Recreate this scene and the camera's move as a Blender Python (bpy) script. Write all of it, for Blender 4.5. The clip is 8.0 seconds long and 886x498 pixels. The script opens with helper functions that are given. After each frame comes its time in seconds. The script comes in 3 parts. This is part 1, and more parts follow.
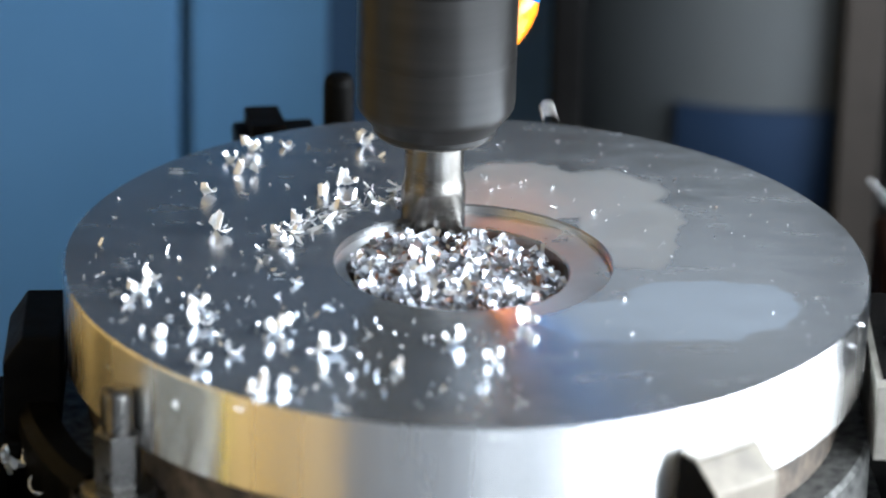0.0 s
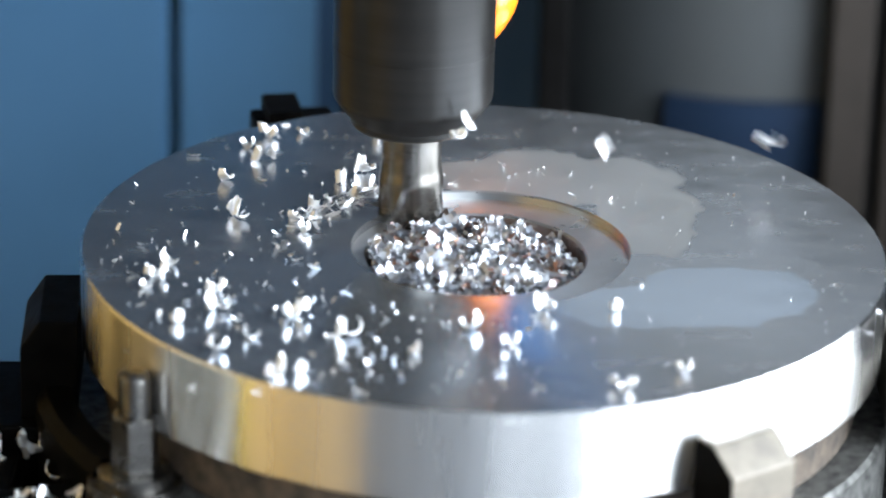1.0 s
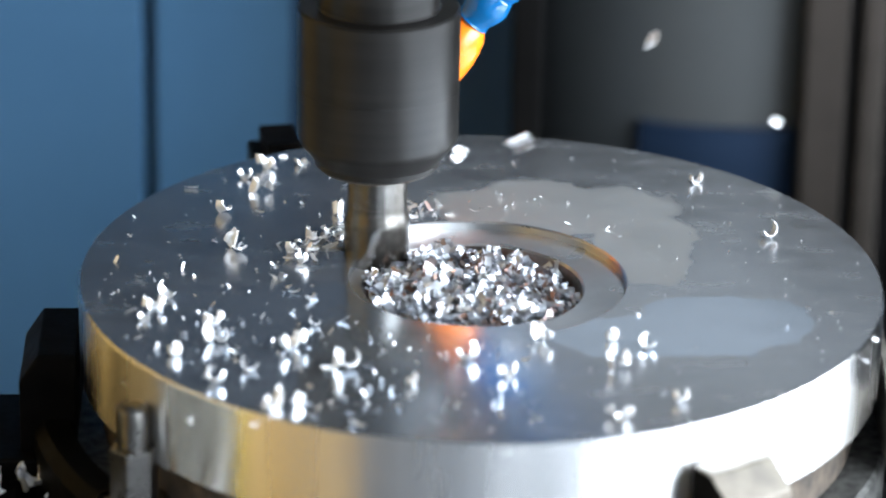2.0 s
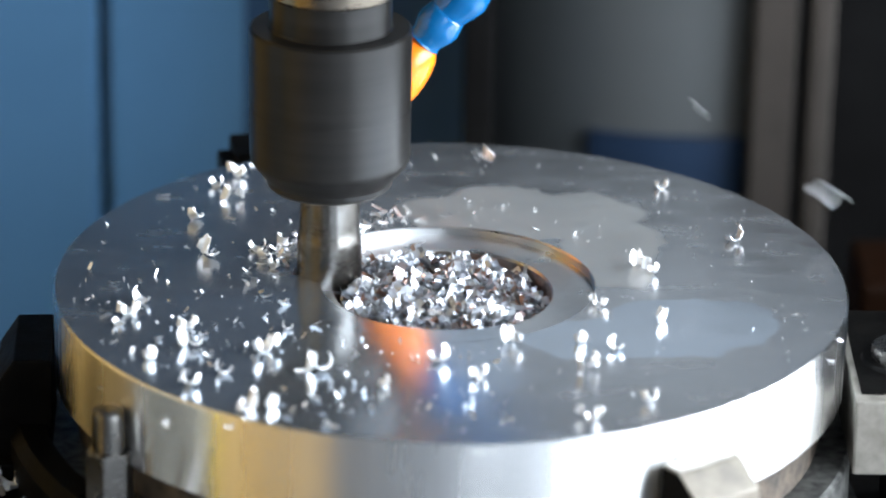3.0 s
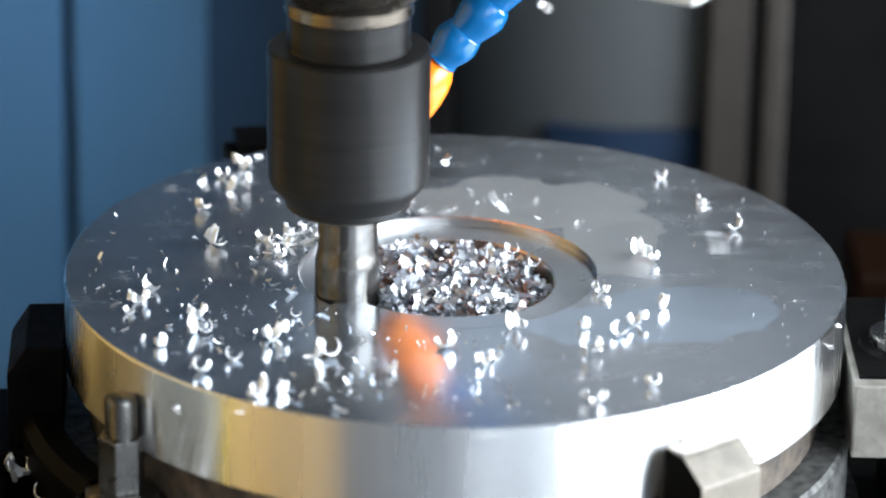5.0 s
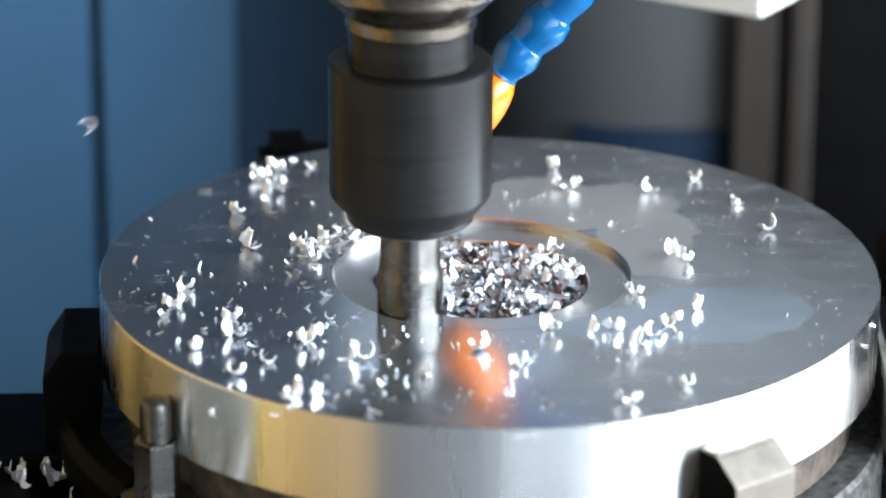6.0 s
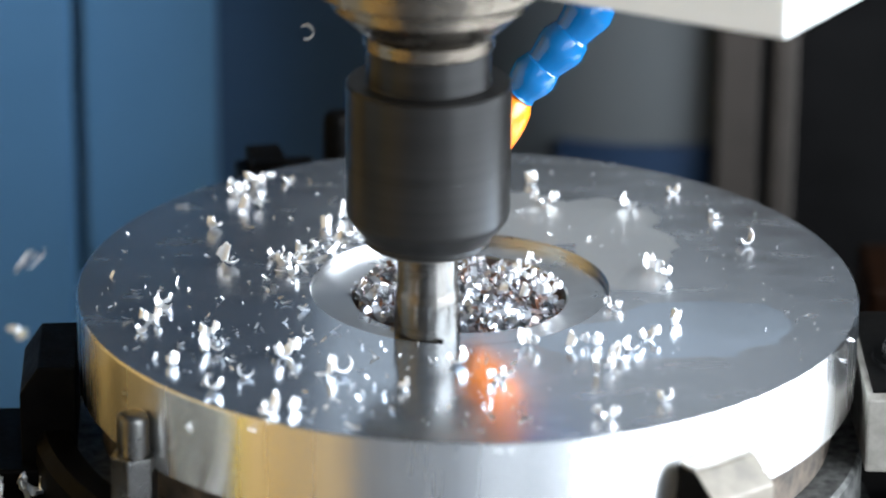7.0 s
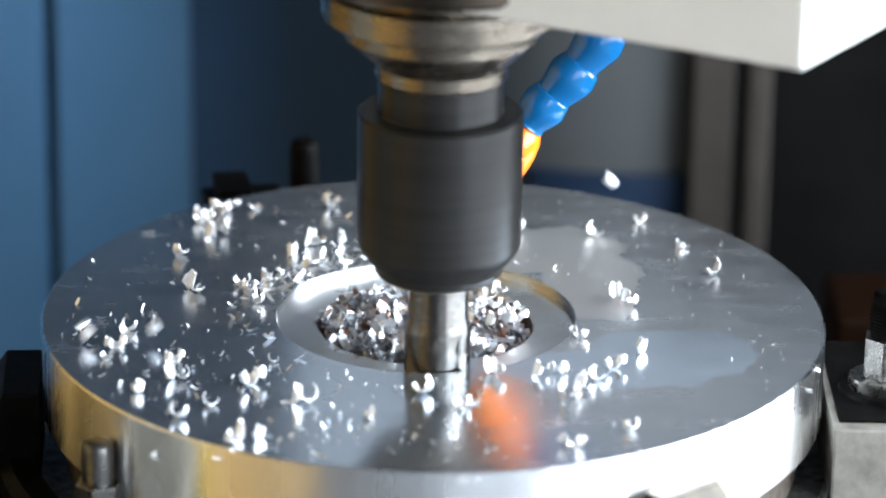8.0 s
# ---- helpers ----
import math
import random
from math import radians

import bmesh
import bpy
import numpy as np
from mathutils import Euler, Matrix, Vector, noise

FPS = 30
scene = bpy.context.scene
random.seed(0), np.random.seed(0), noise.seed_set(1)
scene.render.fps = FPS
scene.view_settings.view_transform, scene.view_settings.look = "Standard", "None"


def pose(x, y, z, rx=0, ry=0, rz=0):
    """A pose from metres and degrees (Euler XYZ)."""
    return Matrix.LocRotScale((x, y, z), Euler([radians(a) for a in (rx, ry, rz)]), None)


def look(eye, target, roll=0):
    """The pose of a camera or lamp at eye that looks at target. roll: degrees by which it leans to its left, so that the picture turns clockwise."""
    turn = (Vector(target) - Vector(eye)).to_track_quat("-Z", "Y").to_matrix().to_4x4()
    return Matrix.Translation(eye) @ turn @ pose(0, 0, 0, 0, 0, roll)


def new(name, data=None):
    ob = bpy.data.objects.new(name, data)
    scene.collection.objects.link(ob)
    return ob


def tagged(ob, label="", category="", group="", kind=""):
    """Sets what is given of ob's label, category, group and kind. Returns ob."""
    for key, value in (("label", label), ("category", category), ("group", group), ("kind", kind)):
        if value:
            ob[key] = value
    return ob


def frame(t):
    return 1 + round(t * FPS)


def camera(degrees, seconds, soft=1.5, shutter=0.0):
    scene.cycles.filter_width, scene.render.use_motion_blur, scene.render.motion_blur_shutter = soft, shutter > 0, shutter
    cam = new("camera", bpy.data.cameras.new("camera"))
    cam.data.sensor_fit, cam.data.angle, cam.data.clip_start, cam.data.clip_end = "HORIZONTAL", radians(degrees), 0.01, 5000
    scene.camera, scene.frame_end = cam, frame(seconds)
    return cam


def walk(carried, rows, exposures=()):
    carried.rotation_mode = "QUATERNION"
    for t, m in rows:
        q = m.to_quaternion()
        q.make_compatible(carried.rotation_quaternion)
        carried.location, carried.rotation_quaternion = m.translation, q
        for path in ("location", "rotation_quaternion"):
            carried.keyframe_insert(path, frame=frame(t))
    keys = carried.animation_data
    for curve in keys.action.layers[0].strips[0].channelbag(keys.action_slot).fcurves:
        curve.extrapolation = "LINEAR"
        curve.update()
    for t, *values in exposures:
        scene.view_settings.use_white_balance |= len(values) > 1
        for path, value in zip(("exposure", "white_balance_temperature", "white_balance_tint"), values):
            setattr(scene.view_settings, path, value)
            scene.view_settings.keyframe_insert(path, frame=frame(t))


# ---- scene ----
cam = camera(13.755, 8.0, soft=2.0, shutter=0.22)
cam.data.dof.use_dof = True
cam.data.dof.focus_distance = 1.17
cam.data.dof.aperture_fstop = 7.5


def eye(x, y, z, yaw, pitch, roll):
    return pose(x, y, z, 0, 0, yaw) @ pose(0, 0, 0, 90 + pitch) @ pose(0, 0, 0, 0, 0, roll)


PATH = [
    (0, eye(0.0044, -1.0539, 0.4378, 0.647, -22.433, 1.384)),
    (0.5, eye(0.0052, -1.0547, 0.4326, 0.761, -22.116, 1.652)),
    (1, eye(0.0032, -1.0560, 0.4328, 0.867, -22.386, 1.488)),
    (1.5, eye(0.0066, -1.0546, 0.4353, 1.141, -22.274, 1.142)),
    (3, eye(0.0016, -1.0737, 0.4370, 0.231, -21.688, 1.049)),
    (3.5, eye(-0.0008, -1.0815, 0.4359, -0.106, -21.666, 1.149)),
    (4, eye(-0.0014, -1.0846, 0.4384, -0.002, -21.929, 0.989)),
    (4.5, eye(-0.0062, -1.0895, 0.4395, -0.310, -21.736, 1.164)),
    (6, eye(-0.0029, -1.0945, 0.4398, 0.632, -21.592, 0.341)),
    (6.5, eye(-0.0015, -1.0931, 0.4390, 0.675, -21.498, 0.328)),
    (7, eye(-0.0028, -1.0927, 0.4382, 0.271, -21.321, 0.472)),
    (7.5, eye(0.0022, -1.0912, 0.4378, 0.285, -21.489, 0.632)),
    (8, eye(-0.0024, -1.0910, 0.4383, -0.268, -20.909, 0.855)),
]
walk(cam, PATH, exposures=[(0, -0.32, 6250, 12), (1.0, -0.4, 6250, 12), (1.5, -0.45, 6250, 12), (3.0, -0.49, 6250, 12), (8.0, -0.47, 6250, 12)])

# ---- light: a broad lamp for unseen light from the east, two added fills ----
world = bpy.data.worlds.new("world")
scene.world = world
world.use_nodes = True
world.node_tree.nodes["Background"].inputs[0].default_value = (0.5, 0.6, 0.75, 1)
world.node_tree.nodes["Background"].inputs[1].default_value = 0.06


def area_lamp(name, at, target, w, h, watts, colour):
    d = bpy.data.lights.new(name, "AREA")
    d.shape, d.size, d.size_y, d.energy, d.color = "RECTANGLE", w, h, watts, colour
    ob = new(name, d)
    ob.matrix_world = look(at, target)
    return ob


# no doorway behind it: reaches low so that the rim reflects it as white
area_lamp("east_light", (1.92, -0.95, 0.32), (0.6, -0.95, 0.12), 3.85, 2.3, 760, (0.855, 0.945, 1.0))
# added fill, no window there: brightens what the disc face reflects
area_lamp("north_fill_light", (0.06, 2.06, 1.15), (0.06, 0, 1.15), 0.6, 0.8, 1.05, (0.85, 0.94, 1.0))
# added fill behind the camera, no window: lifts the rim's middle and the holder
area_lamp("south_fill_light", (1.0, -2.86, 0.75), (1.0, 0, 0.75), 1.6, 1.3, 34, (0.855, 0.945, 1.0))

# ---- materials ----


class Mat:
    """A node material with a principled shader and short ways to wire it."""

    def __init__(self, name, colour, rough=0.5, metal=0.0, **more):
        self.m = bpy.data.materials.new(name)
        self.m.use_nodes = True
        self.t = self.m.node_tree
        self.p = self.t.nodes["Principled BSDF"]
        self.p.inputs["Base Color"].default_value = (*colour, 1)
        self.p.inputs["Roughness"].default_value = rough
        self.p.inputs["Metallic"].default_value = metal
        for key, value in more.items():
            self.p.inputs[key.replace("_", " ")].default_value = value
        self.coord = None

    def node(self, kind, **props):
        n = self.t.nodes.new(kind)
        for key, value in props.items():
            if key in n.inputs:
                n.inputs[key].default_value = value
        return n

    def link(self, a, b):
        self.t.links.new(a, b)

    def place(self):
        if not self.coord:
            self.coord = self.node("ShaderNodeTexCoord")
        return self.coord.outputs["Object"]

    def noise(self, scale, detail=4.0, stretch=None, rough=0.55):
        n = self.node("ShaderNodeTexNoise", Scale=scale, Detail=detail, Roughness=rough)
        if stretch:
            mp = self.node("ShaderNodeMapping", Scale=stretch)
            self.link(self.place(), mp.inputs["Vector"])
            self.link(mp.outputs[0], n.inputs["Vector"])
        else:
            self.link(self.place(), n.inputs["Vector"])
        return n.outputs["Fac"]

    def ramp(self, fac, lo, hi, a, b):
        n = self.node("ShaderNodeMapRange", **{"From Min": lo, "From Max": hi, "To Min": a, "To Max": b})
        self.link(fac, n.inputs["Value"])
        return n.outputs["Result"]

    def mix(self, fac, a, b):
        n = self.t.nodes.new("ShaderNodeMix")
        n.data_type = "RGBA"
        if isinstance(fac, float):
            n.inputs[0].default_value = fac
        else:
            self.link(fac, n.inputs[0])
        for value, socket in ((a, n.inputs[6]), (b, n.inputs[7])):
            if isinstance(value, tuple):
                socket.default_value = (*value, 1)
            else:
                self.link(value, socket)
        return n.outputs[2]

    def math(self, op, a, b=0.0, clamp=False):
        n = self.t.nodes.new("ShaderNodeMath")
        n.operation, n.use_clamp = op, clamp
        for value, socket in ((a, n.inputs[0]), (b, n.inputs[1])):
            if isinstance(value, (int, float)):
                socket.default_value = value
            else:
                self.link(value, socket)
        return n.outputs[0]

    def bump(self, height, strength, distance=0.001):
        n = self.node("ShaderNodeBump", Strength=strength, Distance=distance)
        self.link(height, n.inputs["Height"])
        self.link(n.outputs[0], self.p.inputs["Normal"])

    def set(self, name, socket):
        self.link(socket, self.p.inputs[name])


def simple(name, a, b, rough, metal=0.0, scale=60.0, bump=0.15, distance=0.0005, spread=0.12, **more):
    """A surface of two mottled colours with fine relief."""
    m = Mat(name, a, rough, metal, **more)
    big, fine = m.noise(scale, 5), m.noise(scale * 9, 3)
    m.set("Base Color", m.mix(m.ramp(big, 0.35, 0.68, 0, 1), a, b))
    m.set("Roughness", m.ramp(m.math("ADD", m.math("MULTIPLY", big, 0.6), m.math("MULTIPLY", fine, 0.4)), 0.3, 0.7, max(rough - spread, 0.02), rough + spread))
    m.bump(m.math("ADD", big, m.math("MULTIPLY", fine, 0.5)), bump, distance)
    return m


def ellipse_mask(m, vec, cx, cy, rx, ry, soft):
    """1 inside an ellipse of the plan, 0 outside."""
    sep = m.node("ShaderNodeSeparateXYZ")
    m.link(vec, sep.inputs[0])
    u = m.math("DIVIDE", m.math("SUBTRACT", sep.outputs[0], cx), rx)
    v = m.math("DIVIDE", m.math("SUBTRACT", sep.outputs[1], cy), ry)
    d = m.math("SQRT", m.math("ADD", m.math("MULTIPLY", u, u), m.math("MULTIPLY", v, v)))
    return m.ramp(d, 1 - soft, 1 + soft, 1, 0)


def wavy(m, scale, amount):
    """Object coordinates pushed about by noise, for uneven outlines."""
    n = m.node("ShaderNodeTexNoise", Scale=scale, Detail=4.0)
    m.link(m.place(), n.inputs["Vector"])
    sub = m.t.nodes.new("ShaderNodeVectorMath")
    sub.operation = "SUBTRACT"
    m.link(n.outputs["Color"], sub.inputs[0])
    sub.inputs[1].default_value = (0.5, 0.5, 0.5)
    sc = m.t.nodes.new("ShaderNodeVectorMath")
    sc.operation = "SCALE"
    m.link(sub.outputs[0], sc.inputs[0])
    sc.inputs["Scale"].default_value = amount
    add = m.t.nodes.new("ShaderNodeVectorMath")
    add.operation = "ADD"
    m.link(m.place(), add.inputs[0])
    m.link(sc.outputs[0], add.inputs[1])
    return add.outputs[0]


def disc_top_material():
    m = Mat("polished aluminium face", (0.62, 0.63, 0.64), 0.2, 1.0)
    vec = wavy(m, 40.0, 0.024)
    wet = None
    for e in ((0.076, -0.032, 0.027, 0.020, 0.03), (0.052, -0.046, 0.034, 0.015, 0.03), (-0.045, -0.066, 0.066, 0.056, 0.08)):
        k = ellipse_mask(m, vec, *e)
        wet = k if wet is None else m.math("MAXIMUM", wet, k)
    dull = m.math("MAXIMUM", ellipse_mask(m, vec, 0.022, 0.058, 0.04, 0.024, 0.04), ellipse_mask(m, vec, 0.05, 0.028, 0.016, 0.034, 0.05))
    fine = m.noise(900, 3)
    smear = m.noise(45, 5, (1, 2.2, 1))
    dry = m.math("ADD", m.ramp(smear, 0.3, 0.7, 0.20, 0.29), m.math("MULTIPLY", dull, 0.2))
    damp = m.ramp(smear, 0.3, 0.7, 0.14, 0.19)
    rough = m.t.nodes.new("ShaderNodeMix")
    m.link(wet, rough.inputs[0])
    m.link(dry, rough.inputs[2])
    m.link(damp, rough.inputs[3])
    m.set("Roughness", rough.outputs[0])
    m.set("Metallic", m.ramp(wet, 0, 1, 0.955, 0.93))
    m.set("Base Color", m.mix(wet, m.mix(dull, m.mix(m.ramp(smear, 0.35, 0.65, 0, 1), (0.46, 0.47, 0.485), (0.58, 0.59, 0.605)), (0.63, 0.625, 0.61)), (0.49, 0.535, 0.59)))
    edge = m.math("MULTIPLY", wet, 0.6)
    m.bump(m.math("ADD", edge, m.math("ADD", m.math("MULTIPLY", smear, 0.2), m.math("MULTIPLY", fine, 0.004))), 0.015, 0.0003)
    return m.m


def rim_material():
    m = Mat("turned aluminium rim", (0.78, 0.78, 0.78), 0.3, 1.0, Anisotropic=1.0, Anisotropic_Rotation=0.25)
    lines = m.noise(14, 4, (1, 1, 90))
    # upright streaks in the colour stand in for reflections along the rim
    reflection_streak = m.noise(55, 5, (1, 1, 0.08))
    m.set("Roughness", m.ramp(reflection_streak, 0.35, 0.65, 0.24, 0.30))
    m.set("Base Color", m.mix(m.ramp(reflection_streak, 0.35, 0.62, 0, 1), (0.80, 0.795, 0.79), (0.96, 0.96, 0.96)))
    tangent = m.t.nodes.new("ShaderNodeTangent")
    tangent.direction_type, tangent.axis = "RADIAL", "Z"
    m.link(tangent.outputs[0], m.p.inputs["Tangent"])
    m.bump(lines, 0.1, 0.0004)
    return m.m


def holder_material():
    m = Mat("black oxide steel", (0.004, 0.0038, 0.0036), 0.3, 0.0, Specular_IOR_Level=0.26, Anisotropic=0.7, Anisotropic_Rotation=0.25)
    tangent = m.t.nodes.new("ShaderNodeTangent")
    tangent.direction_type, tangent.axis = "RADIAL", "Z"
    m.link(tangent.outputs[0], m.p.inputs["Tangent"])
    rings = m.noise(30, 3, (0.2, 0.2, 10))
    big = m.noise(60, 4)
    m.set("Base Color", m.mix(m.ramp(rings, 0.4, 0.7, 0, 1), (0.0085, 0.0079, 0.0073), (0.014, 0.0131, 0.0121)))
    m.set("Roughness", m.ramp(big, 0.3, 0.7, 0.31, 0.38))
    return m.m


def chip_material():
    m = Mat("bright aluminium swarf", (0.86, 0.86, 0.87), 0.2, 0.9)
    n = m.noise(500, 3, (1, 6, 1))
    m.set("Roughness", m.ramp(n, 0.35, 0.65, 0.3, 0.55))
    info = m.t.nodes.new("ShaderNodeObjectInfo")
    m.set("Base Color", m.mix(info.outputs["Random"], (0.97, 0.975, 0.985), (0.82, 0.82, 0.83)))
    m.bump(n, 0.3, 0.0003)
    return m.m


def heap_material():
    m = Mat("swarf heap", (0.8, 0.8, 0.82), 0.22, 1.0)
    geo = m.t.nodes.new("ShaderNodeNewGeometry")
    rnd = geo.outputs["Random Per Island"]
    ramp = m.t.nodes.new("ShaderNodeValToRGB")
    m.link(rnd, ramp.inputs[0])
    stops = ramp.color_ramp.elements
    stops[0].position, stops[0].color = 0.0, (0.74, 0.76, 0.79, 1)
    stops[1].position, stops[1].color = 1.0, (0.3, 0.3, 0.3, 1)
    for at, c in ((0.2, (0.66, 0.68, 0.72, 1)), (0.5, (0.54, 0.56, 0.60, 1)), (0.80, (0.38, 0.39, 0.42, 1)), (0.95, (0.36, 0.2, 0.14, 1))):
        stops.new(at).color = c
    m.set("Base Color", ramp.outputs[0])
    m.set("Roughness", m.ramp(m.noise(700, 2), 0.3, 0.7, 0.34, 0.56))
    return m.m


def turned(name, a, b, rough):
    """Steel or aluminium off the lathe: faint rings and a highlight drawn out across them."""
    m = Mat(name, a, rough, 1.0, Anisotropic=0.6, Anisotropic_Rotation=0.25)
    tangent = m.t.nodes.new("ShaderNodeTangent")
    tangent.direction_type, tangent.axis = "RADIAL", "Z"
    m.link(tangent.outputs[0], m.p.inputs["Tangent"])
    big, stain = m.noise(60, 4, (1, 1, 4)), m.noise(35, 5)
    m.set("Base Color", m.mix(m.ramp(stain, 0.42, 0.66, 0, 1), a, b))
    m.set("Roughness", m.ramp(big, 0.3, 0.7, rough - 0.06, rough + 0.08))
    m.bump(m.noise(30, 3, (0.3, 0.3, 12)), 0.008, 0.0003)
    return m.m


M_TOP, M_RIM, M_HOLDER, M_CHIP, M_HEAP = disc_top_material(), rim_material(), holder_material(), chip_material(), heap_material()
M_LEDGE = turned("freshly cut aluminium", (0.66, 0.665, 0.67), (0.56, 0.56, 0.56), 0.3)
M_BORE = simple("bore wall, stained", (0.62, 0.60, 0.58), (0.36, 0.2, 0.12), 0.34, 1.0, 70, 0.2).m
M_STEEL = simple("worn bright steel", (0.17, 0.164, 0.155), (0.11, 0.105, 0.098), 0.3, 1.0, 90, 0.2).m
M_CUTTER = simple("ground carbide", (0.14, 0.131, 0.12), (0.095, 0.088, 0.08), 0.25, 1.0, 120, 0.05, spread=0.06).m
# darker than the flange steel: shade under the head put into the colour
M_SPINDLE = turned("spindle steel darkened by shade", (0.085, 0.066, 0.05), (0.05, 0.039, 0.03), 0.3)
M_NOSE = turned("oiled spindle steel", (0.25, 0.215, 0.175), (0.15, 0.125, 0.10), 0.26)
# black steel, set below any real black so that its colour includes shade
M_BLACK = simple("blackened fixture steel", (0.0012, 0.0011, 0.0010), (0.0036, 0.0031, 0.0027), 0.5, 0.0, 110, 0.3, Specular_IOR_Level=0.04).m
M_JAW = simple("machined jaw steel", (0.19, 0.165, 0.132), (0.12, 0.105, 0.085), 0.42, 0.2, 120, 0.25).m
M_STRAP = simple("worn pale steel", (0.25, 0.23, 0.20), (0.15, 0.135, 0.112), 0.45, 0.3, 140, 0.25).m
M_RUST = simple("brown stained cast iron", (0.10, 0.075, 0.055), (0.03, 0.025, 0.021), 0.6, 0.2, 150, 0.5, 0.001).m
M_CAST = simple("speckled cast iron", (0.12, 0.118, 0.11), (0.018, 0.0175, 0.0165), 0.5, 0.4, 260, 0.5, 0.001).m
M_BLUE = simple("blue machine paint", (0.052, 0.124, 0.225), (0.06, 0.14, 0.25), 0.42, 0.0, 8, 0.05, 0.001, Specular_IOR_Level=0.1).m
M_REFLECTED_BLUE = simple("dark blue of the blurred reflection", (0.009, 0.018, 0.038), (0.012, 0.023, 0.046), 0.5, 0.0, 14, 0.05, 0.001, Specular_IOR_Level=0.1).m
# near-black on purpose: the shade on these parts is in the base colour
M_DARK = simple("near-black cover, shade included", (0.0042, 0.0040, 0.0040), (0.006, 0.0058, 0.0058), 0.9, 0.0, 30, 0.1, Specular_IOR_Level=0.0).m
# darker copy of the blue paint, with the head's shadow in its colour
M_BLUE_SHADED = simple("blue machine paint darkened by shade", (0.016, 0.038, 0.082), (0.020, 0.046, 0.095), 0.5, 0.0, 8, 0.05, 0.001, Specular_IOR_Level=0.1).m
M_UPPER = simple("grey-blue for the disc reflection", (0.020, 0.028, 0.040), (0.025, 0.034, 0.048), 0.5, 0.0, 8, 0.05, 0.001, Specular_IOR_Level=0.1).m
# the blue paint again, with the shade of the gap in its colour
M_SEAM_SHADE = simple("shaded blue paint in the seam", (0.012, 0.026, 0.05), (0.016, 0.032, 0.06), 0.6, 0.0, 14, 0.05).m
M_GREY = simple("grey machine paint", (0.060, 0.064, 0.066), (0.051, 0.055, 0.057), 0.42, 0.0, 14, 0.05, Specular_IOR_Level=0.5).m
M_POST = simple("brown-grey steel post", (0.036, 0.030, 0.026), (0.025, 0.021, 0.018), 0.6, 0.0, 24, 0.1, Specular_IOR_Level=0.1).m
M_COVER = simple("light grey enamel", (0.62, 0.61, 0.58), (0.56, 0.55, 0.52), 0.4, 0.0, 20, 0.05).m
M_HOSE = simple("blue plastic hose", (0.004, 0.10, 0.28), (0.005, 0.112, 0.31), 0.15, 0.0, 90, 0.05).m
M_ORANGE = simple("orange plastic nozzle", (0.95, 0.195, 0.007), (0.98, 0.24, 0.009), 0.22, 0.0, 90, 0.05, Subsurface_Weight=0.1).m
M_YELLOW = simple("yellow safety paint", (0.85, 0.58, 0.01), (0.78, 0.51, 0.01), 0.4, 0.0, 10, 0.05).m
M_OCHRE = simple("ochre for the rim reflection", (0.46, 0.27, 0.07), (0.37, 0.215, 0.055), 0.5, 0.0, 4, 0.1).m
M_FLOOR = simple("grey-brown workshop floor", (0.19, 0.195, 0.205), (0.15, 0.155, 0.165), 0.4, 0.0, 4, 0.1).m
M_WALL = simple("plain plaster", (0.12, 0.13, 0.145), (0.10, 0.11, 0.12), 0.7, 0.0, 3, 0.1).m
M_PALE = simple("blue-grey plaster", (0.072, 0.086, 0.10), (0.06, 0.072, 0.085), 0.7, 0.0, 3, 0.1).m
M_TAN = simple("very dark orange-brown", (0.007, 0.0022, 0.0005), (0.004, 0.0014, 0.0003), 0.6, 0.0, 20, 0.1, Specular_IOR_Level=0.05).m

# ---- building helpers ----


def part(name, bm, material, parent=None, label=""):
    me = bpy.data.meshes.new(name)
    bm.to_mesh(me)
    bm.free()
    me.materials.append(material)
    ob = new(name, me)
    if parent:
        ob.parent = parent
    if label:
        tagged(ob, label)
    return ob


def thing(name, label, category, group="", kind=""):
    return tagged(new(name), label, category, group, kind)


def lathe(profile, n=96, a0=0.0, a1=360.0, bm=None):
    """A turned shape from a profile of (r, z); corners of the profile stay sharp."""
    bm = bm or bmesh.new()
    full = abs(a1 - a0) >= 359.9
    angles = [radians(a0 + (a1 - a0) * i / n) for i in range(n if full else n + 1)]
    rings = []
    for r, z in profile:
        if r == 0:
            rings.append([bm.verts.new((0, 0, z))] * len(angles))
        else:
            rings.append([bm.verts.new((r * math.cos(a), r * math.sin(a), z)) for a in angles])
    for p, q in zip(rings, rings[1:]):
        for i in range(n):
            j = (i + 1) % len(angles)
            quad = list(dict.fromkeys((p[i], p[j], q[j], q[i])))
            bm.faces.new(quad).smooth = True
    for k in range(1, len(profile) - 1):
        d0 = Vector(profile[k]) - Vector(profile[k - 1])
        d1 = Vector(profile[k + 1]) - Vector(profile[k])
        if profile[k][0] and d0.length and d1.length and d0.angle(d1) > radians(24):
            for i in range(n):
                e = bm.edges.get((rings[k][i], rings[k][(i + 1) % len(angles)]))
                if e:
                    e.smooth = False
    return bm


def block(size, at=(0, 0, 0), turn=0.0, bevel=0.0008, bm=None):
    """A box of full size, its centre at `at`, with bevelled edges."""
    b = bmesh.new()
    bmesh.ops.create_cube(b, size=1, matrix=Matrix.Diagonal((*size, 1)))
    if bevel:
        bmesh.ops.bevel(b, geom=b.edges[:], offset=bevel, segments=2, affect="EDGES", profile=0.6)
    bmesh.ops.transform(b, matrix=pose(*at, 0, 0, turn), verts=b.verts)
    return b


